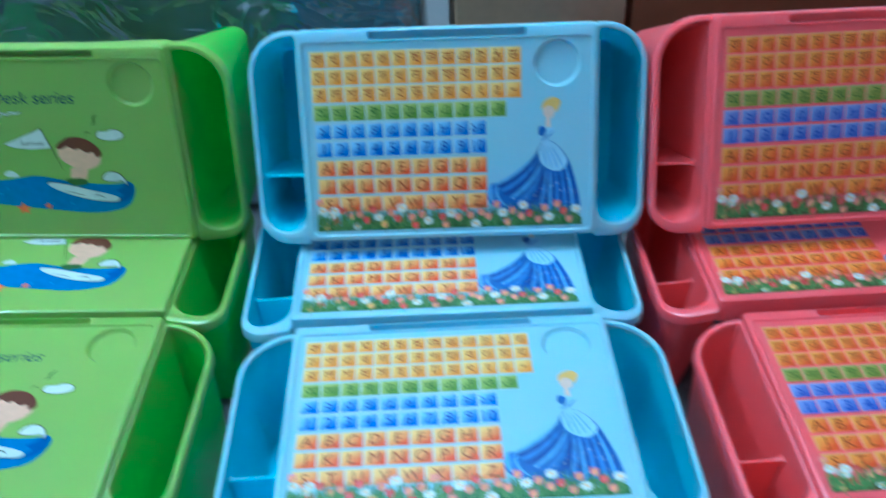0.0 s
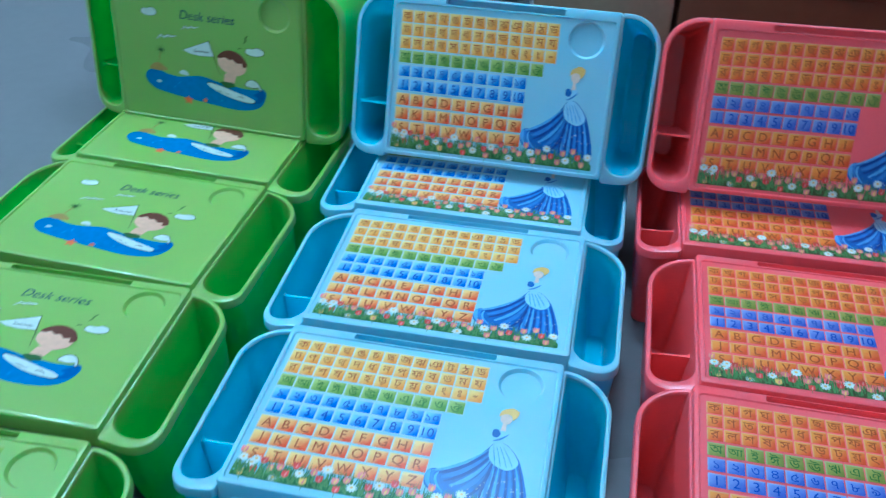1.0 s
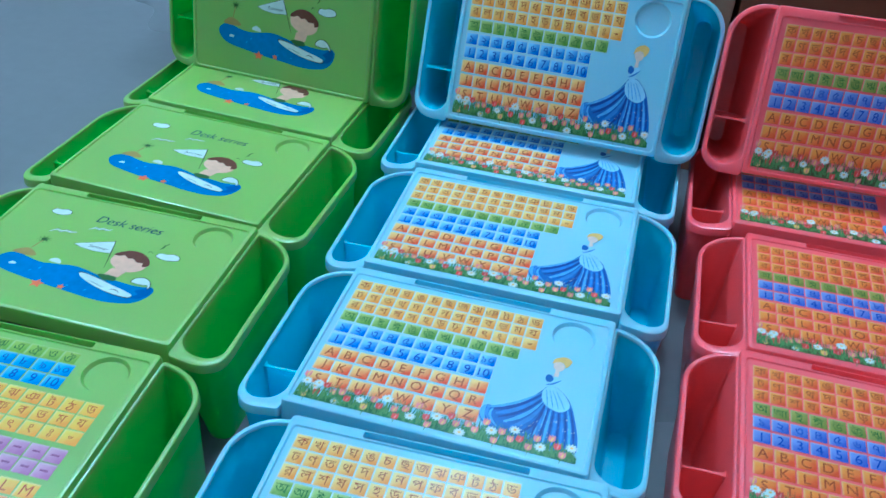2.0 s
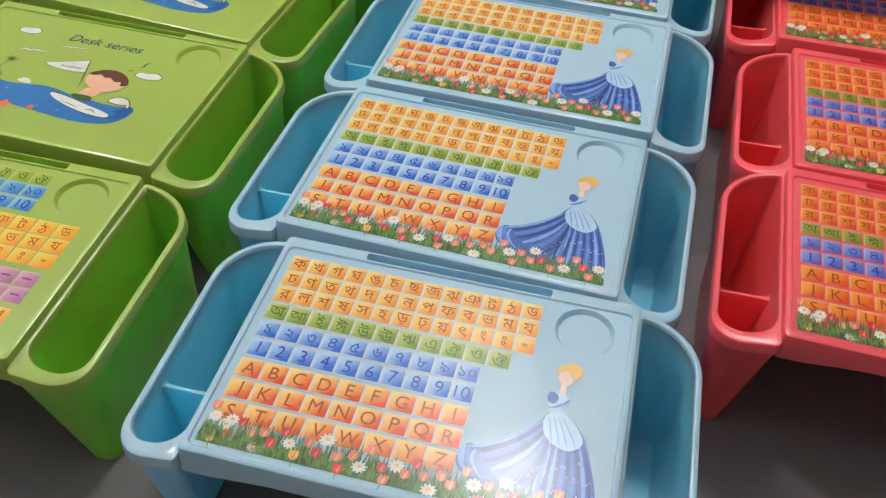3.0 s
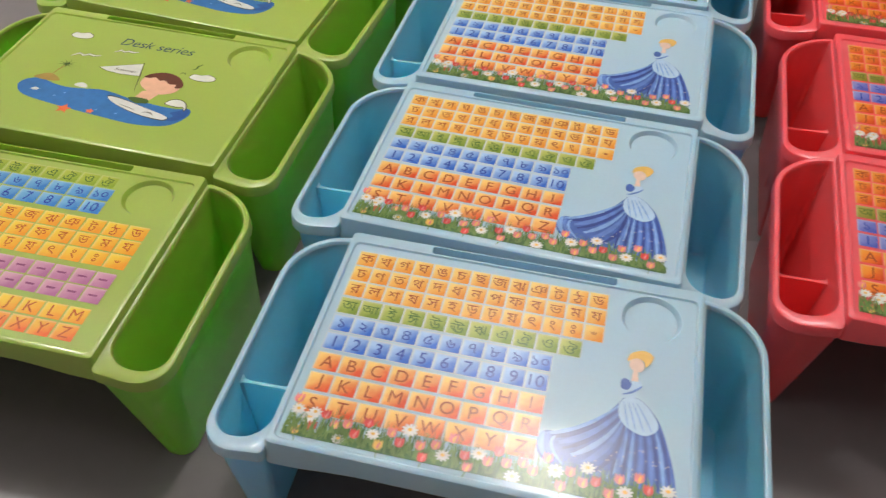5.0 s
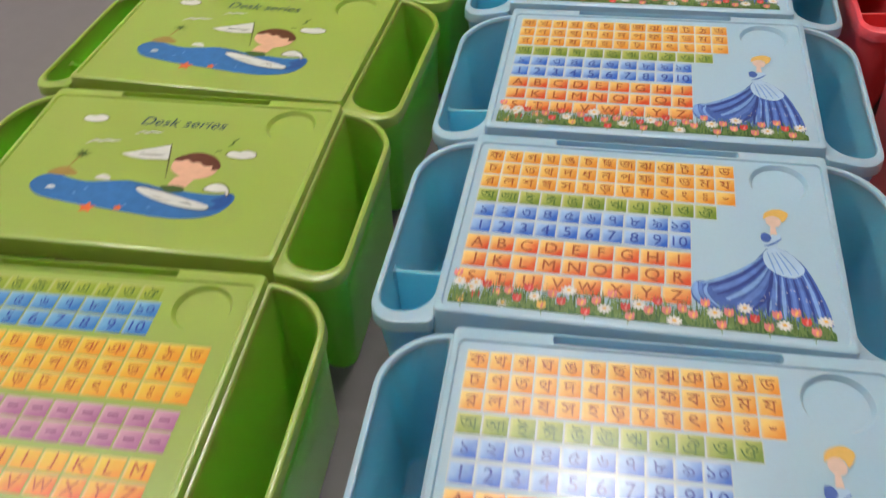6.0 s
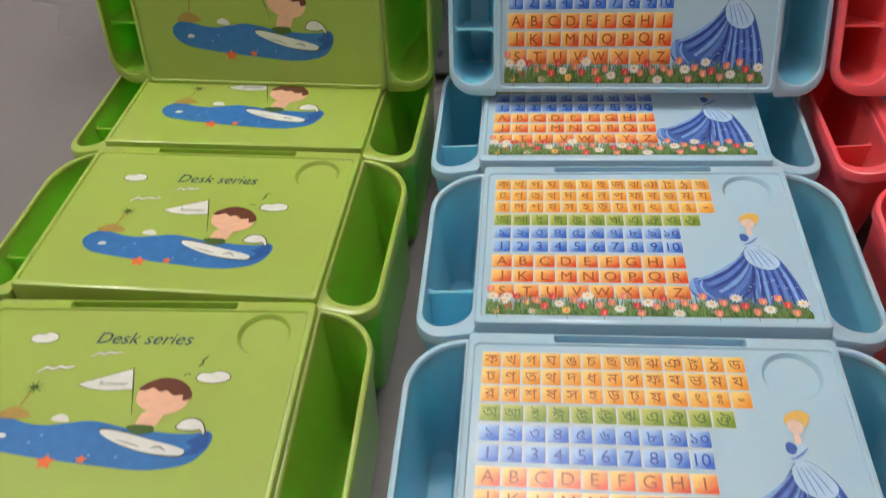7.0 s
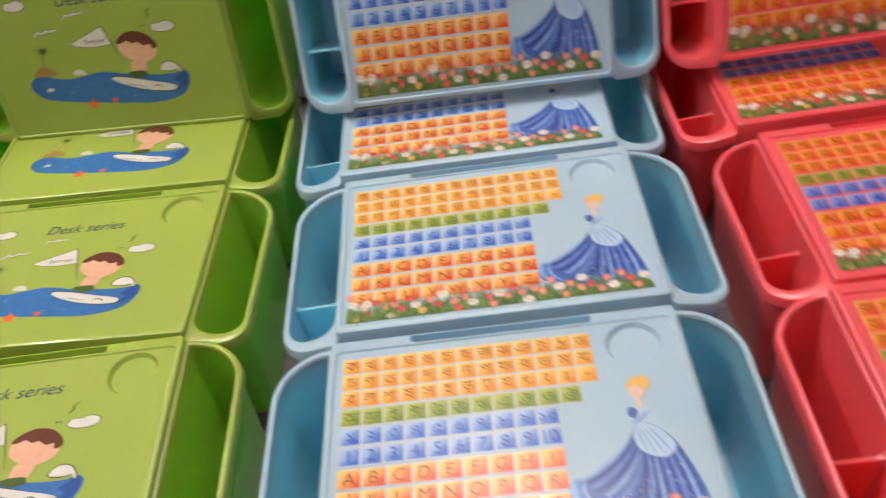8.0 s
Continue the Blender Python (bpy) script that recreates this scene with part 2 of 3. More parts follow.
def make_tabletop(colour, desk):
    bm = bmesh.new()
    out = ring(bm, rounded(-PW + 0.003, 0.003, PW - 0.003, PD - 0.003, (0.004,) * 4, 3, 14), H)
    inn = ring(bm, rounded(-0.1812, 0.0065, 0.1812, 0.2553, (0.007,) * 4, 4, 2), H)
    slot = ring(bm, rounded(-0.098, 0.2568, 0.098, 0.2672, (0.003,) * 4, 3), H)
    fill(bm, out, inn, slot)
    slot2 = ring(bm, rounded(-0.097, 0.2576, 0.097, 0.2664, (0.003,) * 4, 3), H - 0.011)
    skin(bm, slot, slot2)
    fill(bm, slot2)
    low = ring(bm, rounded(-0.1798, 0.0079, 0.1798, 0.2540, (0.006,) * 4, 4, 2), H - SINK)
    skin(bm, inn, low)
    circle = [(CUP[0] + CUP[2] * math.cos(a * math.tau / 46), CUP[1] + CUP[2] * math.sin(a * math.tau / 46)) for a in range(46)]
    small = [(CUP[0] + (CUP[2] - 0.0034) * math.cos(a * math.tau / 46), CUP[1] + (CUP[2] - 0.0034) * math.sin(a * math.tau / 46)) for a in range(46)]
    cup = ring(bm, circle, H - SINK)
    cup2 = ring(bm, small, H - SINK - 0.005)
    fill(bm, low, cup)
    skin(bm, cup, cup2)
    fill(bm, cup2)
    mid = ring(bm, rounded(-PW + 0.0008, 0.0008, PW - 0.0008, PD - 0.0008, (0.005,) * 4, 3, 14), H - 0.0012)
    side = ring(bm, rounded(-PW, 0, PW, PD, (0.005,) * 4, 3, 14), H - 0.004)
    skin(bm, out, mid)
    skin(bm, mid, side)
    foot = ring(bm, rounded(-PW - 0.001, -0.0030, PW + 0.001, PD + 0.0005, (0.005,) * 4, 3, 14), apron)
    skin(bm, side, foot)
    lip = ring(bm, rounded(-PW + 0.002, 0.002, PW - 0.002, PD - 0.002, (0.004,) * 4, 3, 14), apron)
    skin(bm, foot, lip)
    under = ring(bm, rounded(-PW + 0.003, 0.003, PW - 0.003, PD - 0.003, (0.004,) * 4, 3, 14), H - 0.019)
    skin(bm, lip, under)
    fill(bm, under)
    return part("tabletop", bm, PLASTIC[colour], desk)


RIM_IN, RIM_OUT = -0.010, -0.022      # the trays' rims fall away outwards


def make_tray(colour, desk, side, divider):
    """A deep tray that is also the desk's leg, open at the top and tapering to the floor; side: -1 or 1."""
    def rim(drop=0.0):
        return lambda x, y: H + RIM_IN + (RIM_OUT - RIM_IN) * (abs(x) - PW) / 0.067 + drop

    def lay(x0, x1, y0, y1, r, z):
        pts = rounded(x0, y0, x1, y1, r, 9, 3)
        return ring(bm, [(side * x, y) for x, y in pts], z)

    hole, brow = (0.026, 0.027, 0.051, 0.003), (0.006, 0.036, 0.056, 0.005)
    bm = bmesh.new()
    loops = [lay(0.1916, 0.2478, 0.0092, 0.2620, hole, rim(-0.0050)),
             lay(0.1910, 0.2483, 0.0086, 0.2626, hole, rim(-0.0018)),
             lay(0.1903, 0.2490, 0.0078, 0.2634, hole, rim(-0.0004)),
             lay(0.1893, 0.2500, 0.0066, 0.2644, hole, rim(0.0)),
             lay(0.1874, 0.2530, -0.0050, 0.2675, brow, rim(0.0)),
             lay(0.1870, 0.2544, -0.0066, 0.2690, brow, rim(-0.0008)),
             lay(0.1868, 0.2551, -0.0074, 0.2697, brow, rim(-0.0030)),
             lay(0.1868, 0.2556, -0.0079, 0.2701, brow, rim(-0.0140)),
             lay(0.1872, 0.2522, -0.0035, 0.2662, brow, rim(-0.0165))]
    for p, q in zip(loops, loops[1:] + loops[:1]):
        skin(bm, p, q)
    rim_mesh = bm
    bm = bmesh.new()
    tip = lay(0.1916, 0.2478, 0.0092, 0.2620, hole, rim(-0.0050))
    tuck = lay(0.1872, 0.2522, -0.0035, 0.2662, brow, rim(-0.0165))
    low = lay(0.2060, 0.2420, 0.0200, 0.2440, (0.013, 0.017, 0.017, 0.013), 0.0)
    skin(bm, tuck, tip)
    loft(bm, tuck, low, 6)
    bm.faces.new(low)
    floor_ring = lay(0.2085, 0.2395, 0.0245, 0.2400, (0.012, 0.015, 0.015, 0.012), 0.012)
    base = lay(0.2105, 0.2375, 0.0265, 0.2380, (0.010, 0.013, 0.013, 0.010), 0.009)
    loft(bm, tip, floor_ring, 6)
    skin(bm, floor_ring, base)
    bm.faces.new(base)
    # the tray's deeper colour holds its inner light; the rim keeps the plain plastic
    tray = part("tray", bm, TRAY_LIT[colour], desk)
    part("rim", rim_mesh, PLASTIC[colour], tray)
    if divider:
        # a thin upright wall whose top edge spreads where it meets the tray's walls
        bm = bmesh.new()
        mid, last = 0.0815, None
        for x, half, top in ((0.1928, 0.0060, H - 0.034), (0.1965, 0.0026, H - 0.0365), (0.2060, 0.0016, H - 0.0375), (0.2390, 0.0016, H - 0.0390), (0.2440, 0.0024, H - 0.0385), (0.2468, 0.0055, H - 0.0360)):
            four = [bm.verts.new((side * x, mid + dy, z)) for dy, z in ((-half, top - 0.0008), (half, top - 0.0008), (half + 0.0004, 0.05), (-half - 0.0004, 0.05))]
            if last:
                skin(bm, last, four)
            else:
                bm.faces.new(four)
            last = four
        bm.faces.new(last)
        part("divider", bm, TRAY_LIT[colour], tray)
    return tray


# ---- printing ----
GLYPHS = {}


def outlines(text, bold):
    """The closed outlines of a text in the built-in font, as loops of points."""
    cu = bpy.data.curves.new("lettering", "FONT")
    cu.body, cu.offset = text, bold
    ob = new("lettering", cu)
    bpy.context.view_layer.update()
    drawn = ob.to_curve(bpy.context.evaluated_depsgraph_get())
    loops = []
    for sp in drawn.splines:
        bz, loop = sp.bezier_points, []
        for i in range(len(bz)):
            p, q = bz[i], bz[(i + 1) % len(bz)]
            straight = (p.handle_right - p.co).cross(q.co - p.co).length < 1e-5 and (q.handle_left - q.co).cross(q.co - p.co).length < 1e-5
            for k in range(1 if straight else 4):
                t = k / 4
                c = p.co * (1 - t) ** 3 + p.handle_right * 3 * t * (1 - t) ** 2 + q.handle_left * 3 * t * t * (1 - t) + q.co * t ** 3
                if not loop or (Vector(loop[-1]) - Vector(c[:2])).length > 1e-4:
                    loop.append((c[0], c[1]))
        if len(loop) > 2:
            loops.append(loop)
    ob.to_curve_clear()
    bpy.data.objects.remove(ob)
    bpy.data.curves.remove(cu)
    return loops


def spans(loops, y):
    """Where a level line runs inside the outlines (strokes may overlap)."""
    cuts = []
    for lp in loops:
        for i in range(len(lp)):
            (x0, y0), (x1, y1) = lp[i - 1], lp[i]
            if (y0 > y) != (y1 > y):
                cuts.append((x0 + (x1 - x0) * (y - y0) / (y1 - y0), 1 if y1 > y0 else -1))
    out, turn = [], 0
    for x, way in sorted(cuts):
        if turn == 0:
            start = x
        turn += way
        if turn == 0 and x - start > 1e-5:
            out.append((start, x))
    return out


def glyph(text, size=1.0, bold=0.0, steps=44):
    """Faces of a text, centred on its middle, laid in level strips."""
    if (text, bold) not in GLYPHS:
        loops = outlines(text, bold)
        ys = [p[1] for lp in loops for p in lp]
        lo, hi = min(ys), max(ys)
        v, f = [], []
        for k in range(steps):
            a, b = lo + (hi - lo) * (k + 0.002) / steps, lo + (hi - lo) * (k + 0.998) / steps
            low, high, mid = spans(loops, a), spans(loops, b), spans(loops, (a + b) / 2)
            if not len(low) == len(high) == len(mid):
                low = high = mid
            for (p, q), (r, s) in zip(low, high):
                o = len(v)
                v += [(p, a), (q, a), (s, b), (r, b)]
                f.append((o, o + 1, o + 2, o + 3))
        v = np.array(v)
        GLYPHS[text, bold] = (v - (v.min(0) + v.max(0)) / 2, f)
    v, f = GLYPHS[text, bold]
    return v * size, f


def put_text(verts, faces, text, x, y, z, size, wide=1.0, lean=0.0, most=1e9, bold=0.0):
    v, f = glyph(text, size, bold)
    k = min(1.0, most / max(1e-6, float(v[:, 0].max() - v[:, 0].min()) * wide), most / max(1e-6, float(v[:, 1].max() - v[:, 1].min())))
    o = len(verts)
    verts += [(x + (a * wide + b * lean) * k, y + b * k, z) for a, b in v]
    faces += [tuple(i + o for i in q) for q in f]


INK_Z = H - SINK + 0.00015


def quad(x0, y0, x1, y1, z):
    return [(x0, y0, z), (x1, y0, z), (x1, y1, z), (x0, y1, z)]


def print_row(letters, x0, x1, y0, y1, tile_mat, text_mat, desk, bars=False):
    """One row of tiles from x0 to x1, each with its character on it."""
    w = (x1 - x0) / len(letters)
    if tile_mat in ("amber", "orange", "green", "blue"):
        flat("tile_backing", quad(x0 - 0.0008, y0 - 0.0009, x1 - 0.0008, y1 + 0.0009, INK_Z - 0.00007), [(0, 1, 2, 3)], INK["pale"], desk, "pale printed ground of a row of letter tiles")
    for k, s in enumerate(letters):
        a, b = x0 + k * w, x0 + (k + 1) * w - 0.0016
        tile = flat("letter_tile", quad(a, y0, b, y1, INK_Z), [(0, 1, 2, 3)], INK[tile_mat], desk, tiles=True)
        cx, cy = (a + b) / 2, (y0 + y1) / 2
        v, f = [], []
        if bars:
            v, f = quad(cx - 0.005, cy - 0.001, cx + 0.005, cy + 0.0015, INK_Z + 0.00012), [(0, 1, 2, 3)]
        else:
            latin = s.isascii()
            put_text(v, f, s, cx, cy, INK_Z + 0.00012, 0.0195 if latin else 0.018, 0.95, 0.0, min(b - a, y1 - y0) * (0.84 if latin else 0.86), bold=0.006)
        flat("letter", v, f, INK[text_mat], tile)


CONSONANTS = ("কখগঘঙচছজঝঞটঠড", "ঢণতথদধনপফবভময", ("র", "ল", "শ", "ষ", "স", "হ", "\u09dc", "\u09dd", "\u09df", "ৎ", "ং", "ঃ", "ঁ"))
VOWELS = "অআইঈউঊঋএঐওঔ"
DIGITS = ("১", "২", "৩", "৪", "৫", "৬", "৭", "৮", "৯", "১০")
NUMBERS = tuple(str(k) for k in range(1, 11))


def lay_rows(rows, desk, inks):
    """rows: letters, x0, x1, y0, y1, tile ink, text ink."""
    for letters, x0, x1, y0, y1, a, b, *bars in rows:
        print_row(letters, x0, x1, y0, y1, inks.get(a, a), b, desk, bool(bars))


def curve_through(pts, steps=6):
    """A closed smooth outline through some points."""
    n, out = len(pts), []
    for i in range(n):
        p0, p1, p2, p3 = (Vector(pts[(i + k) % n]) for k in (-1, 0, 1, 2))
        for s in range(steps):
            t = s / steps
            out.append(0.5 * ((2 * p1) + (p2 - p0) * t + (2 * p0 - 5 * p1 + 4 * p2 - p3) * t * t + (3 * p1 - p0 - 3 * p2 + p3) * t ** 3))
    return [(p[0], p[1]) for p in out]


def shape(name, pts, layer, mat, desk, smooth=True, label=""):
    pts = curve_through(pts) if smooth else pts
    z = INK_Z + 0.00008 * layer
    return flat(name, [(x, y, z) for x, y in pts], [tuple(range(len(pts)))], INK[mat], desk, label)


def oval(x, y, a, b, turn=0.0, n=24):
    c, s = math.cos(turn), math.sin(turn)
    return [(x + c * a * math.cos(k * math.tau / n) - s * b * math.sin(k * math.tau / n), y + s * a * math.cos(k * math.tau / n) + c * b * math.sin(k * math.tau / n)) for k in range(n)]


def stroke(pts, w):
    """A thin brush line along some points."""
    left, right = [], []
    for i, (x, y) in enumerate(pts):
        ax, ay = pts[max(0, i - 1)]
        bx, by = pts[min(len(pts) - 1, i + 1)]
        d = math.hypot(bx - ax, by - ay) or 1
        k = w * (0.4 if i in (0, len(pts) - 1) else 1)
        left.append((x - (by - ay) / d * k, y + (bx - ax) / d * k))
        right.append((x + (by - ay) / d * k, y - (bx - ax) / d * k))
    return left + right[::-1]


def flower_border(desk, on_red):
    """The printed meadow along the front edge: blades, tulips and daisies."""
    rnd = random.Random(7)
    x0, x1, y0 = -0.1755, 0.1700, 0.0132
    top = [(x0 + (x1 - x0) * k / 120, y0 + 0.006 + 0.007 * rnd.random()) for k in range(121)]
    flat("meadow", [(x, y, INK_Z + 0.00015) for x, y in [(x0, y0), (x1, y0)] + top[::-1]], [tuple(range(123))], INK["leaf_red" if on_red else "leaf"], desk, "dark green printed grass")
    for tone, count, tall, lift in (("leaf_red" if on_red else "leaf", 520, 0.030, 0.0002), ("leaf_light", 480, 0.027, 0.00026)):
        v, f = [], []
        for k in range(count):
            x, y = rnd.uniform(x0, x1 - 0.002), rnd.uniform(y0, y0 + 0.010)
            h, w, s = rnd.uniform(0.008, tall), rnd.uniform(0.0004, 0.001), rnd.uniform(-0.006, 0.006)
            o = len(v)
            tip = min(x1, max(x0, x + s))
            v += [(x - w, y, INK_Z + lift), (x + w, y, INK_Z + lift), ((x + tip) / 2 + w * 0.6 - s * 0.12, y + h * 0.55, INK_Z + lift), (tip, y + h, INK_Z + lift), ((x + tip) / 2 - w * 0.6 - s * 0.12, y + h * 0.55, INK_Z + lift)]
            f.append((o, o + 1, o + 2, o + 3, o + 4))
        tagged(flat("grass", v, f, INK[tone], desk, "printed grass blades"), kind="stuff")
    def tulip(x, y, k, c, lean):
        """A cup of three petals on a green stem, with one darker petal edge."""
        shape("stem", stroke([(x - 3 * lean, y - 0.014), (x - lean, y - 0.006), (x, y)], 0.0005), 2.9 + 0.05 * k, "leaf_light", desk, False)
        cup = [(0, -0.0036), (0.0027, -0.0015), (0.0027, 0.0026), (0.0021, 0.0042), (0.0009, 0.0026), (0, 0.0044), (-0.0010, 0.0026), (-0.0022, 0.0041), (-0.0027, 0.0024), (-0.0026, -0.0015)]
        head = shape("tulip", [(x + 1.5 * px + lean * py * 90, max(y0, y + 1.36 * py)) for px, py in cup], 3 + 0.05 * k, c, desk)
        edge = [(0.0004, -0.0030), (0.0012, 0.0006), (0.0009, 0.0026), (0.0002, 0.0010), (-0.0005, -0.0010)]
        shape("petal", [(x + 1.5 * px + lean * py * 90, max(y0, y + 1.36 * py)) for px, py in edge], 3.02 + 0.05 * k, "petal_yellow" if c == "petal_pink" else "petal_pink", head)

    def daisy(x, y, k, big):
        rim = 30
        pts = [(x + big * (0.0070 if q % 3 else 0.0046) * math.cos(q * math.tau / rim), max(y0, y + big * (0.0062 if q % 3 else 0.0040) * math.sin(q * math.tau / rim))) for q in range(rim)]
        head = shape("daisy", pts, 3 + 0.05 * k, "petal_white", desk, False)
        shape("daisy_centre", oval(x, y + 0.0006, 0.0020 * big, 0.0017 * big, 0, 12), 3.02 + 0.05 * k, "petal_yellow", head, False)

    for k in range(42):
        x = x0 + 0.006 + (x1 - x0 - 0.012) * (k + rnd.uniform(0.15, 0.85)) / 42
        y = y0 + (0.006, 0.021, 0.012, 0.028, 0.017)[k % 5] + rnd.uniform(-0.002, 0.003)
        if k % 4 == 1:
            daisy(x, y, k, rnd.uniform(0.85, 1.1))
        else:
            tulip(x, y, k, rnd.choice(("petal_red", "petal_pink", "petal_yellow", "petal_red", "petal_pink")), rnd.uniform(-0.0012, 0.0012))
    # a taller clump of flowers in the near corner of the letters
    for k, (dx, dy, white) in enumerate(((0.003, 0.027, True), (0.000, 0.038, False), (0.019, 0.027, True))):
        if white:
            daisy(x0 + dx + 0.004, y0 + dy, 43 + k, 0.95)
        else:
            tulip(x0 + dx + 0.004, y0 + dy, 43 + k, "petal_pink", 0.0008)


def sweep(a, b, c, w0, w1, n=14):
    """A tapering brush stroke along a bent line from a over b to c."""
    left, right = [], []
    for k in range(n + 1):
        t = k / n
        x, y = ((1 - t) ** 2 * a[i] + 2 * t * (1 - t) * b[i] + t * t * c[i] for i in (0, 1))
        dx, dy = (2 * (1 - t) * (b[i] - a[i]) + 2 * t * (c[i] - b[i]) for i in (0, 1))
        d, w = math.hypot(dx, dy) or 1, (w0 + (w1 - w0) * t) * (0.25 + 0.75 * math.sin(math.pi * min(0.97, t + 0.04)) ** 0.6)
        left.append((x - dy / d * w, y + dx / d * w))
        right.append((x + dy / d * w, y - dx / d * w))
    return left + right[::-1]


def print_gown(desk):
    """The printed ball gown, as plain shapes."""
    gown = [(0.119, 0.123), (0.130, 0.124), (0.140, 0.117), (0.150, 0.104), (0.156, 0.090), (0.161, 0.074), (0.166, 0.055), (0.1685, 0.038), (0.167, 0.029), (0.150, 0.026), (0.120, 0.026), (0.092, 0.027),
            (0.072, 0.031), (0.060, 0.038), (0.050, 0.046), (0.0465, 0.057), (0.049, 0.067), (0.055, 0.0715), (0.065, 0.0715), (0.077, 0.075), (0.090, 0.084), (0.101, 0.097), (0.112, 0.113)]
    shape("gown", gown, 0, "gown", desk, True, "blue printed gown with a sweeping train")
    tones = ("gown_light", "gown_dark", "gown_mid", "gown_dark", "gown_light", "gown_mid", "gown_dark")
    # long folds of the train, from the waist down to its rolled end
    train = [(0.054, 0.068), (0.060, 0.0655), (0.066, 0.0610), (0.070, 0.0560), (0.078, 0.0510), (0.088, 0.0450), (0.100, 0.0400), (0.110, 0.036)]
    for k, (hx, hy) in enumerate(train):
        sx, sy = 0.1140 + 0.0012 * k, 0.1120 - 0.0030 * k
        bend = (0.5 * (sx + hx) + 0.002 + 0.0012 * k, 0.5 * (sy + hy) - 0.0125 + 0.0008 * k)
        shape("gown_fold", sweep((sx, sy), bend, (hx, hy), 0.0010, 0.0030 + 0.0008 * (k % 3)), 1 + 0.2 * k, tones[k % 7], desk, False, "printed fold of the gown")
    # the skirt's folds fan out below the overskirt
    for k in range(11):
        f = k / 10
        sx, sy = 0.1200 + 0.0310 * f, 0.0900 - 0.0060 * math.sin(f * math.pi) + 0.006 * f
        hx, hy = 0.1130 + 0.0510 * f, 0.0310 + 0.003 * f
        shape("gown_fold", sweep((sx, sy), (0.5 * (sx + hx) + 0.004 * (f - 0.2), 0.5 * (sy + hy) + 0.004), (hx, hy), 0.0009, 0.0018 + 0.0007 * (k % 2)), 2.8 + 0.1 * k, ("gown_dark", "gown_mid", "gown_dark", "gown_light", "gown_dark", "gown_mid")[k % 6], desk, False, "printed fold of the gown")
    # the rolled end of the train
    for k, (p, q, r, w) in enumerate((((0.052, 0.069), (0.046, 0.058), (0.057, 0.043), 0.0030), ((0.057, 0.069), (0.050, 0.058), (0.066, 0.041), 0.0018), ((0.062, 0.067), (0.054, 0.056), (0.072, 0.040), 0.0016))):
        shape("gown_fold", sweep(p, q, r, w, w), 3.9 + 0.1 * k, ("gown_light", "gown_mid", "gown_light")[k], desk, False, "printed fold of the gown")
    rnd = random.Random(3)
    for k in range(34):
        f = rnd.random()
        shape("spark", oval(0.080 + 0.082 * f, 0.040 + (0.012 + 0.028 * f) * rnd.random(), 0.0006, 0.0006, 0, 6), 4.5, "white", desk, False)
    shape("overskirt", [(0.1140, 0.1130), (0.1190, 0.1215), (0.1290, 0.1235), (0.1380, 0.1180), (0.1460, 0.1080), (0.1505, 0.0980), (0.1475, 0.0900), (0.1380, 0.0850), (0.1250, 0.0890), (0.1160, 0.0985)], 5, "overskirt", desk, True, "pale blue printed overskirt")
    for k in range(4):
        shape("overskirt_fold", sweep((0.118 + 0.004 * k, 0.118), (0.121 + 0.006 * k, 0.104), (0.124 + 0.007 * k, 0.0905 - 0.002 * math.sin(k)), 0.0005, 0.0010), 5.2 + 0.1 * k, "gown_light", desk, False)
    shape("bodice", [(0.1180, 0.1215), (0.1270, 0.1235), (0.1290, 0.1310), (0.1325, 0.1400), (0.1290, 0.1440), (0.1240, 0.1420), (0.1180, 0.1440), (0.1135, 0.1400), (0.1150, 0.1300)], 6, "overskirt", desk, True, "pale blue printed bodice shape")
    shape("sleeve", [(0.1140, 0.1330), (0.1200, 0.1310), (0.1235, 0.1380), (0.1190, 0.1435), (0.1140, 0.1420)], 6.5, "gown", desk, True, "blue printed sleeve shape")
    shape("sash", sweep((0.1160, 0.1255), (0.1240, 0.1270), (0.1330, 0.1380), 0.0010, 0.0014), 7, "gown_mid", desk, False, "blue printed band")
    shape("neck_shape", [(0.1225, 0.1420), (0.1290, 0.1425), (0.1280, 0.1560), (0.1235, 0.1560)], 6.2, "cream", desk, False, "plain cream printed shape")
    shape("oval_shape", oval(0.1265, 0.1615, 0.0072, 0.0085, 0.3), 7, "cream", desk, False, "plain cream printed oval")
    shape("crest", [(0.1175, 0.1640), (0.1190, 0.1730), (0.1260, 0.1785), (0.1340, 0.1800), (0.1410, 0.1755), (0.1400, 0.1680), (0.1350, 0.1610), (0.1330, 0.1660), (0.1280, 0.1695), (0.1220, 0.1680)], 7.4, "gold", desk, True, "golden printed curl shape")
    shape("crest_sheen", sweep((0.1210, 0.1705), (0.1270, 0.1765), (0.1360, 0.1745), 0.0006, 0.0012), 7.6, "petal_yellow", desk, False)


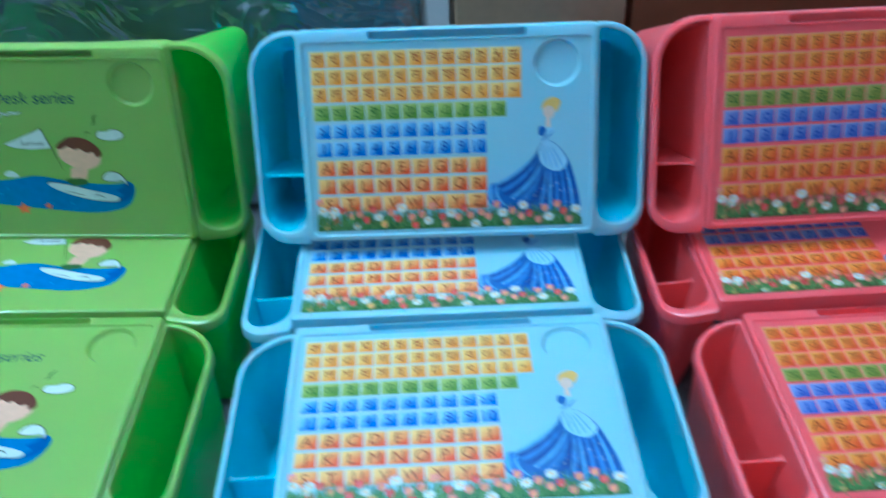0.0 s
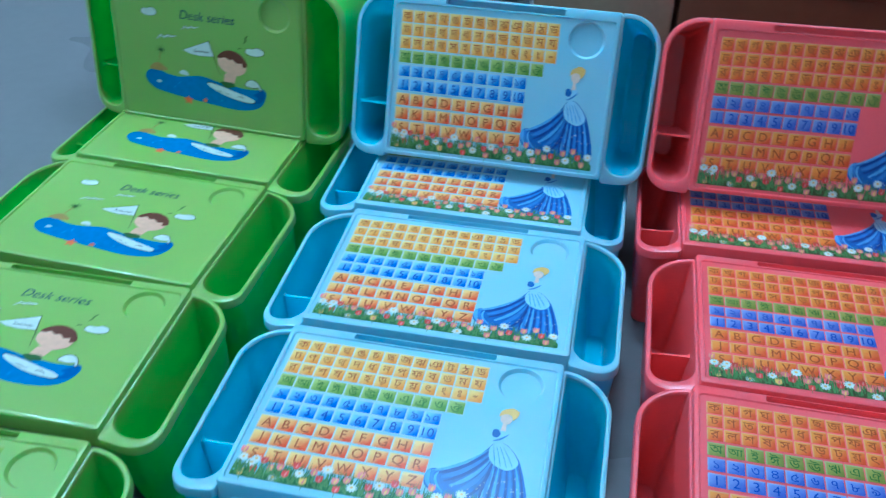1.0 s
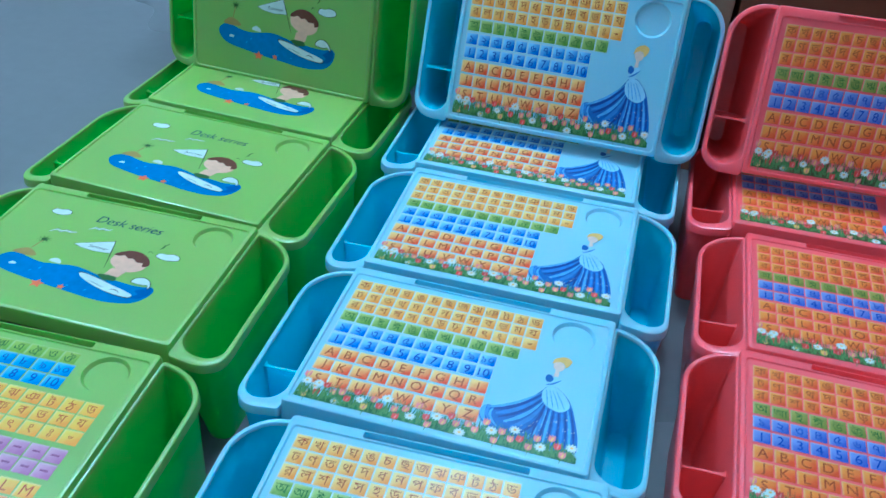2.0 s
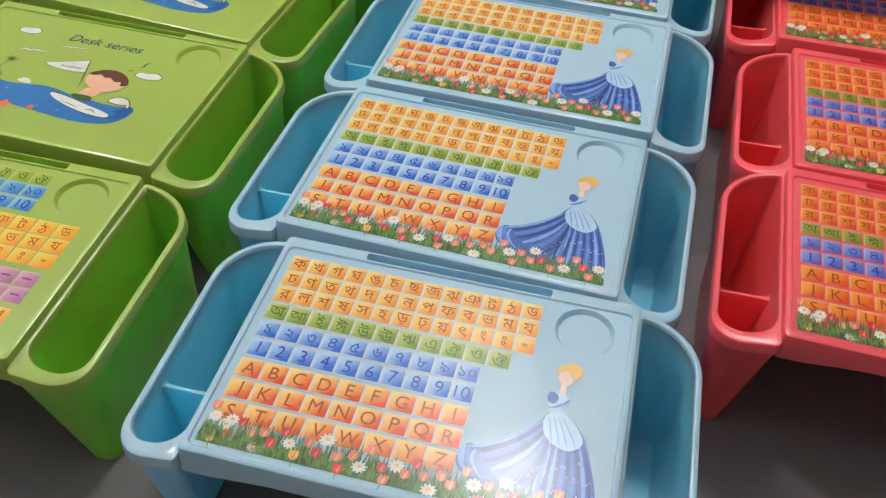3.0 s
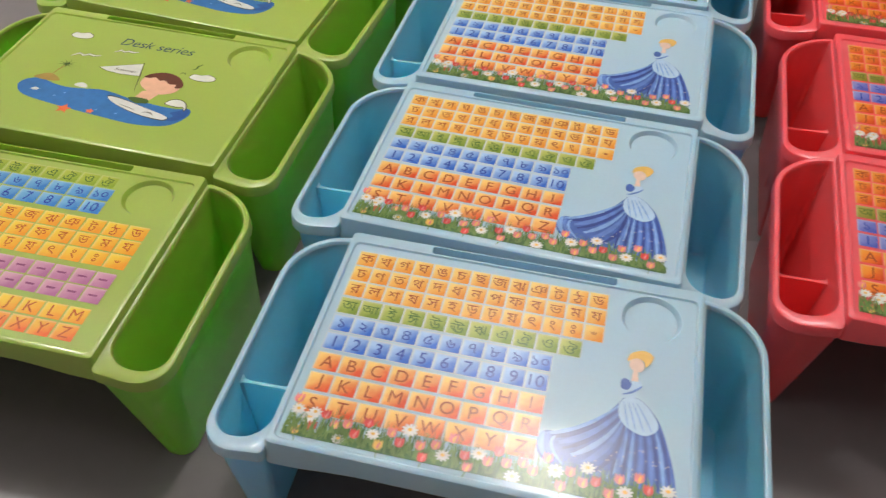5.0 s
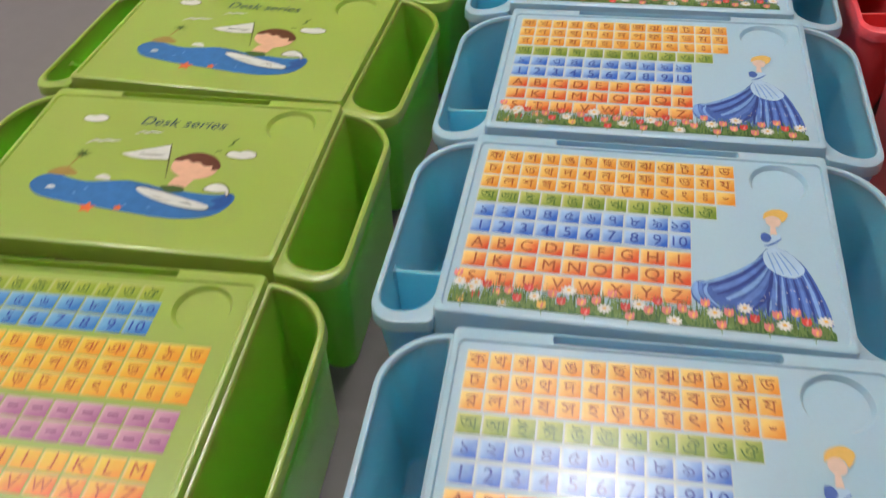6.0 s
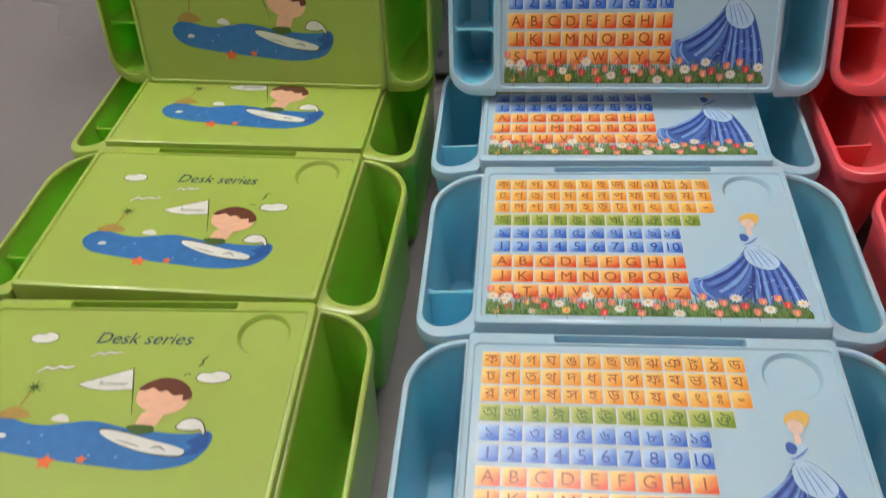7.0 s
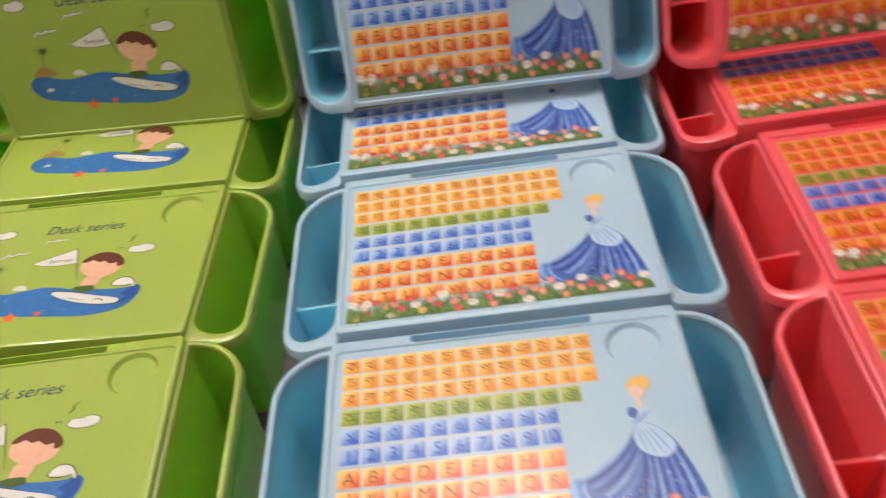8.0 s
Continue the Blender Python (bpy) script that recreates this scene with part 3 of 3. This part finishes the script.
def print_alphabet(desk, on_red):
    """Letter tiles in two scripts, numbers, meadow and gown."""
    a, e = -0.1715, 0.0485
    rows = [(CONSONANTS[k], a, 0.0932, 0.2242 - 0.0216 * k, 0.2438 - 0.0216 * k, "amber", "brown_text") for k in range(3)]
    rows += [(VOWELS, a, 0.0740, 0.1578, 0.1778, "green", "green_text"), (DIGITS, a, e, 0.1350, 0.1542, "blue", "navy_text"), (NUMBERS, a, e, 0.1118, 0.1314, "blue", "navy_text"),
             ("ABCDEFGHI", a, e, 0.0864, 0.1068, "orange", "brown_text"), ("JKLMNOPQR", a, e, 0.0627, 0.0828, "orange", "brown_text"), ("STUVWXYZ", a, e, 0.0388, 0.0592, "orange", "brown_text")]
    lay_rows(rows, desk, {"amber": "orange_on_red", "orange": "orange_on_red", "green": "green_on_red", "blue": "blue_on_red"} if on_red else {})
    print_gown(desk)
    flower_border(desk, on_red)


def print_primer(desk):
    """The other alphabet, over the whole width of the panel."""
    a = -0.168
    rows = [(VOWELS, a, 0.0920, 0.2265, 0.2455, "green", "green_text"), (DIGITS, a, 0.0965, 0.2055, 0.2250, "blue", "navy_text"), (NUMBERS, a, 0.0965, 0.1840, 0.2035, "blue", "navy_text")]
    rows += [(CONSONANTS[k], a, 0.1640, 0.1565 - 0.0217 * k, 0.1768 - 0.0217 * k, "yellow", "rust_text") for k in range(3)]
    rows += [("o" * 14, a, 0.1612, 0.0860 - 0.0215 * k, 0.1060 - 0.0215 * k, "pink", "mauve_text", True) for k in range(2)]
    rows += [("ABCDEFGHIJKLM", a, 0.1590, 0.0375, 0.0572, "yellow", "rust_text"), ("NOPQRSTUVWXYZ", a, 0.1590, 0.0155, 0.0352, "red_orange", "rust_text")]
    lay_rows(rows, desk, {"green": "green_on_lime", "blue": "blue_on_lime"})


def print_beach(desk, dy):
    """The seaside print: title, sea, island with a palm, board, flag and clouds; dy: how far the sheet lies out of place."""
    before = set(desk.children)
    v, f = [], []
    put_text(v, f, "Desk series", 0.0068, 0.2138, INK_Z + 0.00012, 0.0232, 1.0, 0.22, most=0.107, bold=0.075)
    flat("title", v, f, INK["title"], desk, "slate blue printed title")
    sea = [(-0.1290, 0.086), (-0.1270, 0.099), (-0.1150, 0.1065), (-0.1010, 0.106), (-0.0840, 0.101), (-0.0630, 0.0985), (-0.0400, 0.1015), (-0.0170, 0.105), (0.0050, 0.102), (0.0270, 0.097), (0.0520, 0.0945), (0.0740, 0.0925),
           (0.0950, 0.0930), (0.1080, 0.0965), (0.1150, 0.0890), (0.1110, 0.0730), (0.0980, 0.0590), (0.0730, 0.0520), (0.0450, 0.0505), (0.0110, 0.0535), (-0.0330, 0.0580), (-0.0770, 0.0635), (-0.1130, 0.0710)]
    shape("sea", sea, 0, "sea", desk, True, "bright blue printed sea")
    shape("wave", [(0.0900, 0.0830), (0.0980, 0.0890), (0.1060, 0.0960), (0.1120, 0.0900), (0.1110, 0.0780), (0.1010, 0.0690), (0.0890, 0.0680), (0.0970, 0.0770)], 1, "sea_dark", desk, True, "deep blue printed wave")
    shape("foam_outline", [(0.0742, 0.0985), (0.0785, 0.1085), (0.0890, 0.1118), (0.0995, 0.1078), (0.1060, 0.0975), (0.1050, 0.0900), (0.0995, 0.0975), (0.0915, 0.0955)], 1.6, "outline", desk, True)
    shape("foam", [(0.0755, 0.0990), (0.0795, 0.1077), (0.0890, 0.1106), (0.0985, 0.1068), (0.1045, 0.0975), (0.1040, 0.0925), (0.0995, 0.0985), (0.0915, 0.0967)], 2, "white", desk, True, "white printed foam")
    shape("foam", [(-0.0570, 0.1045), (-0.0565, 0.1095), (-0.0490, 0.1125), (-0.0415, 0.1090), (-0.0400, 0.1030)], 2, "white", desk, True, "white printed foam")
    shape("foam", [(-0.1080, 0.0830), (-0.1040, 0.0880), (-0.0970, 0.0860), (-0.0990, 0.0825)], 2, "white", desk, True, "white printed foam")
    for x, y in ((-0.0600, 0.0865), (-0.0030, 0.0650), (0.0250, 0.0640), (-0.0700, 0.0780)):
        shape("fleck", oval(x, y, 0.0017, 0.0009, 0.4, 8), 2, "gown_light", desk, False)
    board = [(-0.0020, 0.0925), (0.0040, 0.0952), (0.0260, 0.0915), (0.0570, 0.0835), (0.0780, 0.0785), (0.0905, 0.0735), (0.0880, 0.0680), (0.0740, 0.0675), (0.0530, 0.0700), (0.0300, 0.0760), (0.0080, 0.0850)]
    mx, my = 0.044, 0.081
    shape("board_outline", [(mx + (x - mx) * 1.03, my + (y - my) * 1.12) for x, y in board], 2, "outline", desk, True, "dark printed outline")
    shape("surfboard", board, 3, "white", desk, True, "white printed surfboard")
    shape("splash", sweep((0.0560, 0.0745), (0.0640, 0.0800), (0.0720, 0.0720), 0.0006, 0.0009), 4, "outline", desk, False)
    shape("splash", sweep((0.0180, 0.0830), (0.0340, 0.0800), (0.0450, 0.0760), 0.0004, 0.0006), 4, "outline", desk, False)
    shape("island", [(-0.1190, 0.1075), (-0.1120, 0.1165), (-0.1020, 0.1205), (-0.0910, 0.1170), (-0.0820, 0.1085), (-0.0980, 0.1055)], 2, "sand", desk, True, "brown printed island")
    shape("palm_trunk", stroke([(-0.0990, 0.1190), (-0.0965, 0.1310), (-0.0925, 0.1440)], 0.0011), 3, "sand", desk, False)
    fronds = []
    for k in range(27):
        r = (0.0135, 0.0035, 0.0045)[k % 3]
        fronds.append((-0.0925 + r * math.cos(k * math.tau / 27), 0.1450 + 0.72 * r * math.sin(k * math.tau / 27)))
    shape("palm_crown", fronds, 4, "palm", desk, False, "dark green printed palm crown")
    # the rider of the board is kept to plain shapes
    shape("plain_block", [(0.0330, 0.0990), (0.0330, 0.1100), (0.0370, 0.1170), (0.0560, 0.1160), (0.0550, 0.1060), (0.0500, 0.0990)], 5, "tan", desk, True, "plain tan printed shape")
    shape("plain_band", [(0.0240, 0.0990), (0.0340, 0.1015), (0.0500, 0.1005), (0.0530, 0.0930), (0.0450, 0.0915), (0.0390, 0.0900), (0.0290, 0.0935)], 6, "palm", desk, True, "plain olive printed band")
    shape("plain_oval", [(0.0225, 0.1330), (0.0235, 0.1460), (0.0340, 0.1550), (0.0480, 0.1590), (0.0640, 0.1560), (0.0760, 0.1460), (0.0790, 0.1370), (0.0765, 0.1250), (0.0680, 0.1175), (0.0550, 0.1140), (0.0400, 0.1175), (0.0280, 0.1250)], 6, "tan", desk, True, "plain tan printed oval")
    shape("plain_cap", [(0.0215, 0.1450), (0.0270, 0.1525), (0.0400, 0.1595), (0.0540, 0.1600), (0.0680, 0.1545), (0.0780, 0.1440), (0.0800, 0.1350), (0.0720, 0.1320), (0.0700, 0.1390), (0.0610, 0.1380), (0.0520, 0.1440), (0.0450, 0.1425), (0.0370, 0.1470), (0.0290, 0.1440)], 7, "brown", desk, True, "plain dark brown printed cap shape")
    flag = [(-0.0470, 0.1502), (0.0062, 0.1715), (0.0140, 0.1450), (-0.0130, 0.1428), (-0.0340, 0.1452)]
    fx, fy = -0.012, 0.152
    shape("flag_outline", [(fx + (x - fx) * 1.035, fy + (y - fy) * 1.06) for x, y in flag], 2, "outline", desk, False)
    shape("flag", flag, 3, "white", desk, False, "white printed pennant")
    v, f = [], []
    put_text(v, f, "Summer", -0.0085, 0.1520, INK_Z + 0.0004, 0.0085, 1.1, 0.2)
    flat("flag_word", v, f, INK["outline"], desk, "small dark printed word")
    shape("flag_pole", stroke([(0.0066, 0.1735), (0.0150, 0.1450), (0.0240, 0.1130)], 0.0007), 4, "outline", desk, False)
    for x, y, k in ((-0.1095, 0.2125, 1.1), (0.0962, 0.1625, 1.25)):
        q = [(x - 0.014 * k, y - 0.002), (x - 0.011 * k, y + 0.005), (x - 0.003 * k, y + 0.005), (x + 0.004 * k, y + 0.008), (x + 0.013 * k, y + 0.004), (x + 0.013 * k, y - 0.003), (x + 0.003 * k, y - 0.007), (x - 0.008 * k, y - 0.006)]
        shape("cloud_outline", [(x + (px - x) * 1.06, y + (py - y) * 1.12) for px, py in q], 1, "outline", desk)
        shape("cloud", q, 2, "white", desk, True, "white printed cloud")
    for x, y, k in ((-0.0790, 0.1700, 0.82), (-0.0300, 0.1912, 0.68)):
        q = [(x - 0.024 * k, y - 0.007 * k), (x - 0.013 * k, y + 0.003 * k), (x - 0.004 * k, y - 0.001 * k), (x + 0.004 * k, y + 0.004 * k), (x + 0.014 * k, y + 0.002 * k), (x + 0.025 * k, y + 0.005 * k)]
        shape("gull_outline", stroke(q, 0.0030 * k), 1, "outline", desk, False)
        shape("gull", stroke(q, 0.0021 * k), 2, "white", desk, False, "white printed gull")
    for x, y, r in ((-0.0440, 0.0565, 0.0110), (-0.0090, 0.0600, 0.0065)):
        shape("starfish", [(x + (r if k % 2 == 0 else r * 0.5) * math.cos(k * math.tau / 10 + 0.3), y + 0.85 * (r if k % 2 == 0 else r * 0.5) * math.sin(k * math.tau / 10 + 0.3)) for k in range(10)], 3, "star", desk, False, "orange printed starfish")
    shape("note", stroke([(0.0760, 0.1760), (0.0800, 0.1810), (0.0790, 0.1850), (0.0840, 0.1910)], 0.0013), 2, "palm", desk, False)
    shape("note", stroke([(0.0640, 0.1625), (0.0655, 0.1665), (0.0700, 0.1670), (0.0705, 0.1635)], 0.0007), 2, "palm", desk, False)
    for ob in set(desk.children) - before:
        ob.data.transform(Matrix.Translation((0, dy, 0)))


def make_desk(colour, printing, label, dy=0.0):
    desk = new("lap_desk")
    desk.empty_display_size = 0.05
    tagged(desk, label, "desk", "desks on display")
    make_tabletop(colour, desk)
    make_tray(colour, desk, -1, True)
    make_tray(colour, desk, 1, False)
    if printing == "beach":
        print_beach(desk, dy)
    elif printing == "primer":
        print_primer(desk)
    else:
        print_alphabet(desk, colour == "red")
    return desk


def lying(x, y, turn):
    return Matrix.Translation((x, y, 0)) @ Matrix.Rotation(turn, 4, "Z")


def upright(x, y, z, turn, tilt):
    return Matrix.Translation((x, y, H + z)) @ Matrix.Rotation(turn, 4, "Z") @ Matrix.Rotation(tilt, 4, "X") @ Matrix.Translation((0, 0, -H))


# ---- floor and added room shell ----
def slab(name, x0, y0, z0, x1, y1, z1, mat, label):
    bm = bmesh.new()
    box(bm, x0, y0, z0, x1, y1, z1)
    return tagged(part(name, bm, mat, None, label, smooth=False), kind="structure")


slab("floor", -3.6, -3.6, -0.1, 3.6, 3.6, 0.0, FLOOR, "polished grey shop floor")
# ceiling and walls stay out of view, added to bounce and reflect lamp light
slab("ceiling", -3.6, -3.6, 2.8, 3.6, 3.6, 2.9, BOUNCE_CEILING, "unseen white ceiling added to bounce light")
slab("bounce_wall_north", -3.6, 3.6, 0.0, 3.6, 3.75, 2.8, BOUNCE_WALL, "unseen plain grey wall added to bounce light")
slab("bounce_wall_south", -3.6, -3.75, 0.0, 3.6, -3.6, 2.8, BOUNCE_WALL, "unseen plain grey wall added to bounce light")
slab("bounce_wall_east", 3.6, -3.6, 0.0, 3.75, 3.6, 2.8, BOUNCE_WALL, "unseen plain grey wall added to bounce light")
slab("bounce_wall_west", -3.75, -3.6, 0.0, -3.6, 3.6, 2.8, BOUNCE_WALL, "unseen plain grey wall added to bounce light")

# ---- the desks ----
blue = make_desk("blue", "alphabet", "pale blue plastic lap desk printed with letter tiles")
green = make_desk("green", "beach", "lime green plastic lap desk with a seaside print", -0.0085)
green_front = make_desk("green", "beach", "lime green plastic lap desk with a seaside print")
primer = make_desk("green", "primer", "lime green plastic lap desk printed with letter tiles")
red = make_desk("red", "alphabet", "coral red plastic lap desk printed with letter tiles")

# x, y and turn of the desks that lie on the floor, from the back row to the front
BLUE_ROWS = [(-0.0098, 0.2816, -0.0003), (0.0000, -0.0000, 0.0060), (-0.0039, -0.2841, 0.0009), (0.0301, -0.5631, 0.0351)]
RED_ROWS = [(0.5206, 0.2859, 0.0213), (0.5444, -0.0058, 0.0105), (0.5344, -0.2834, -0.0036)]
GREEN_ROWS = [(-0.5440, 0.3163, -0.0485), (-0.5548, 0.0369, -0.0443)]
for first, rows in ((blue, BLUE_ROWS), (red, RED_ROWS), (green, GREEN_ROWS)):
    first.matrix_basis = lying(*rows[0])
    for row in rows[1:]:
        copy_thing(first, lying(*row))
green_front.matrix_basis = lying(-0.5494, -0.2469, 0.0102)
primer.matrix_basis = lying(-0.5373, -0.5391, 0.0402)
# one desk of each colour stands on its front edge on the back row
standing = copy_thing(blue, upright(0.0078, 0.4014, 0.0221, -0.0198, 1.1664))
tagged(standing, "pale blue plastic lap desk standing upright, letter tiles facing out")
standing = copy_thing(red, upright(0.5245, 0.3866, 0.0318, 0.0185, 1.1824))
tagged(standing, "coral red plastic lap desk standing upright, letter tiles facing out")
standing = copy_thing(green, upright(-0.5294, 0.4627, -0.0030, -0.0680, 1.3865))
tagged(standing, "lime green plastic lap desk standing upright, seaside print facing out")

# ---- behind the desks ----
def cardboard_box(x0, y0, x1, y1, h, turn, mat, label):
    thing = new("storage_box")
    tagged(thing, label, "box")
    bm = bmesh.new()
    box(bm, -(x1 - x0) / 2, -(y1 - y0) / 2, 0, (x1 - x0) / 2, (y1 - y0) / 2, h - 0.02, 0.004)
    part("body", bm, mat, thing)
    bm = bmesh.new()
    box(bm, -(x1 - x0) / 2 - 0.004, -(y1 - y0) / 2 - 0.004, h - 0.022, (x1 - x0) / 2 + 0.004, (y1 - y0) / 2 + 0.004, h, 0.004)
    part("lid", bm, mat, thing)
    thing.matrix_world = pose((x0 + x1) / 2, (y0 + y1) / 2, 0, 0, 0, turn)
    return thing


cardboard_box(0.03, 0.735, 0.286, 1.10, 0.60, 0, CARD, "plain brown board box standing on the floor")
cardboard_box(0.296, 0.735, 1.30, 1.10, 0.442, 0, WOOD, "dark red-brown wooden box standing on the floor")


def wrapped_bundle(x0, y0, x1, y1, h):
    """A soft bundle of goods in clear plastic film, crumpled."""
    thing = new("wrapped_bundle")
    tagged(thing, "slate blue goods wrapped in crumpled clear plastic", "bundle")

    def lump(grow, rough_by):
        bm = bmesh.new()
        box(bm, x0 - grow, y0 - grow, 0.0 if not grow else 0.002, x1 + grow, y1 + grow, h + grow, 0.03)
        bmesh.ops.subdivide_edges(bm, edges=bm.edges, cuts=10, use_grid_fill=True)
        for v in bm.verts:
            if v.co.z > 0.02:
                n = noise.noise_vector(v.co * 7) * rough_by + noise.noise_vector(v.co * 22) * rough_by * 0.4
                v.co += n
        return bm
    part("goods", lump(0.0, 0.02), BUNDLE, thing)
    film = bpy.data.materials.new("clear_film")
    film.use_nodes = True
    n, l = film.node_tree.nodes, film.node_tree.links
    clear, gloss, mix = n.new("ShaderNodeBsdfTransparent"), n.new("ShaderNodeBsdfGlossy"), n.new("ShaderNodeMixShader")
    gloss.inputs["Roughness"].default_value = 0.06
    tex, bump = n.new("ShaderNodeTexNoise"), n.new("ShaderNodeBump")
    tex.inputs["Scale"].default_value, tex.inputs["Detail"].default_value, tex.inputs["Distortion"].default_value = 7, 3, 1.2
    bump.inputs["Strength"].default_value, bump.inputs["Distance"].default_value = 1.0, 0.045
    co = n.new("ShaderNodeTexCoord")
    l.new(co.outputs["Object"], tex.inputs["Vector"])
    l.new(tex.outputs["Fac"], bump.inputs["Height"])
    l.new(bump.outputs[0], gloss.inputs["Normal"])
    mix.inputs[0].default_value = 0.4
    l.new(clear.outputs[0], mix.inputs[1])
    l.new(gloss.outputs[0], mix.inputs[2])
    l.new(mix.outputs[0], n["Material Output"].inputs["Surface"])
    part("plastic_wrap", lump(0.012, 0.022), film, thing, "clear crumpled plastic film")
    return thing


wrapped_bundle(-0.84, 0.77, -0.03, 1.2, 0.60)


# ---- ceiling fittings ----
def ceiling_light(x, y):
    """A round plate on the ceiling with a short stem that holds the glowing globe."""
    thing = new("ceiling_light")
    tagged(thing, "round white ceiling light with a short stem, added out of view", "lamp", "ceiling lights")
    for name, r, z0, z1 in (("plate", 0.07, -0.02, 0.0), ("stem", 0.014, -0.095, -0.018)):
        bm = bmesh.new()
        pts = [(r * math.cos(k * math.tau / 24), r * math.sin(k * math.tau / 24)) for k in range(24)]
        low = [(0.9 * px, 0.9 * py) for px, py in pts]
        a, b, c = ring(bm, pts, z1), ring(bm, pts, z0 + 0.004), ring(bm, low, z0)
        skin(bm, a, b)
        skin(bm, b, c)
        fill(bm, c)
        part(name, bm, STEEL, thing)
    thing.matrix_world = pose(x, y, 2.8)


# these fittings are added out of view, the last one at the fill lamp
for place, watts, wide in LAMPS:
    ceiling_light(place[0], place[1])
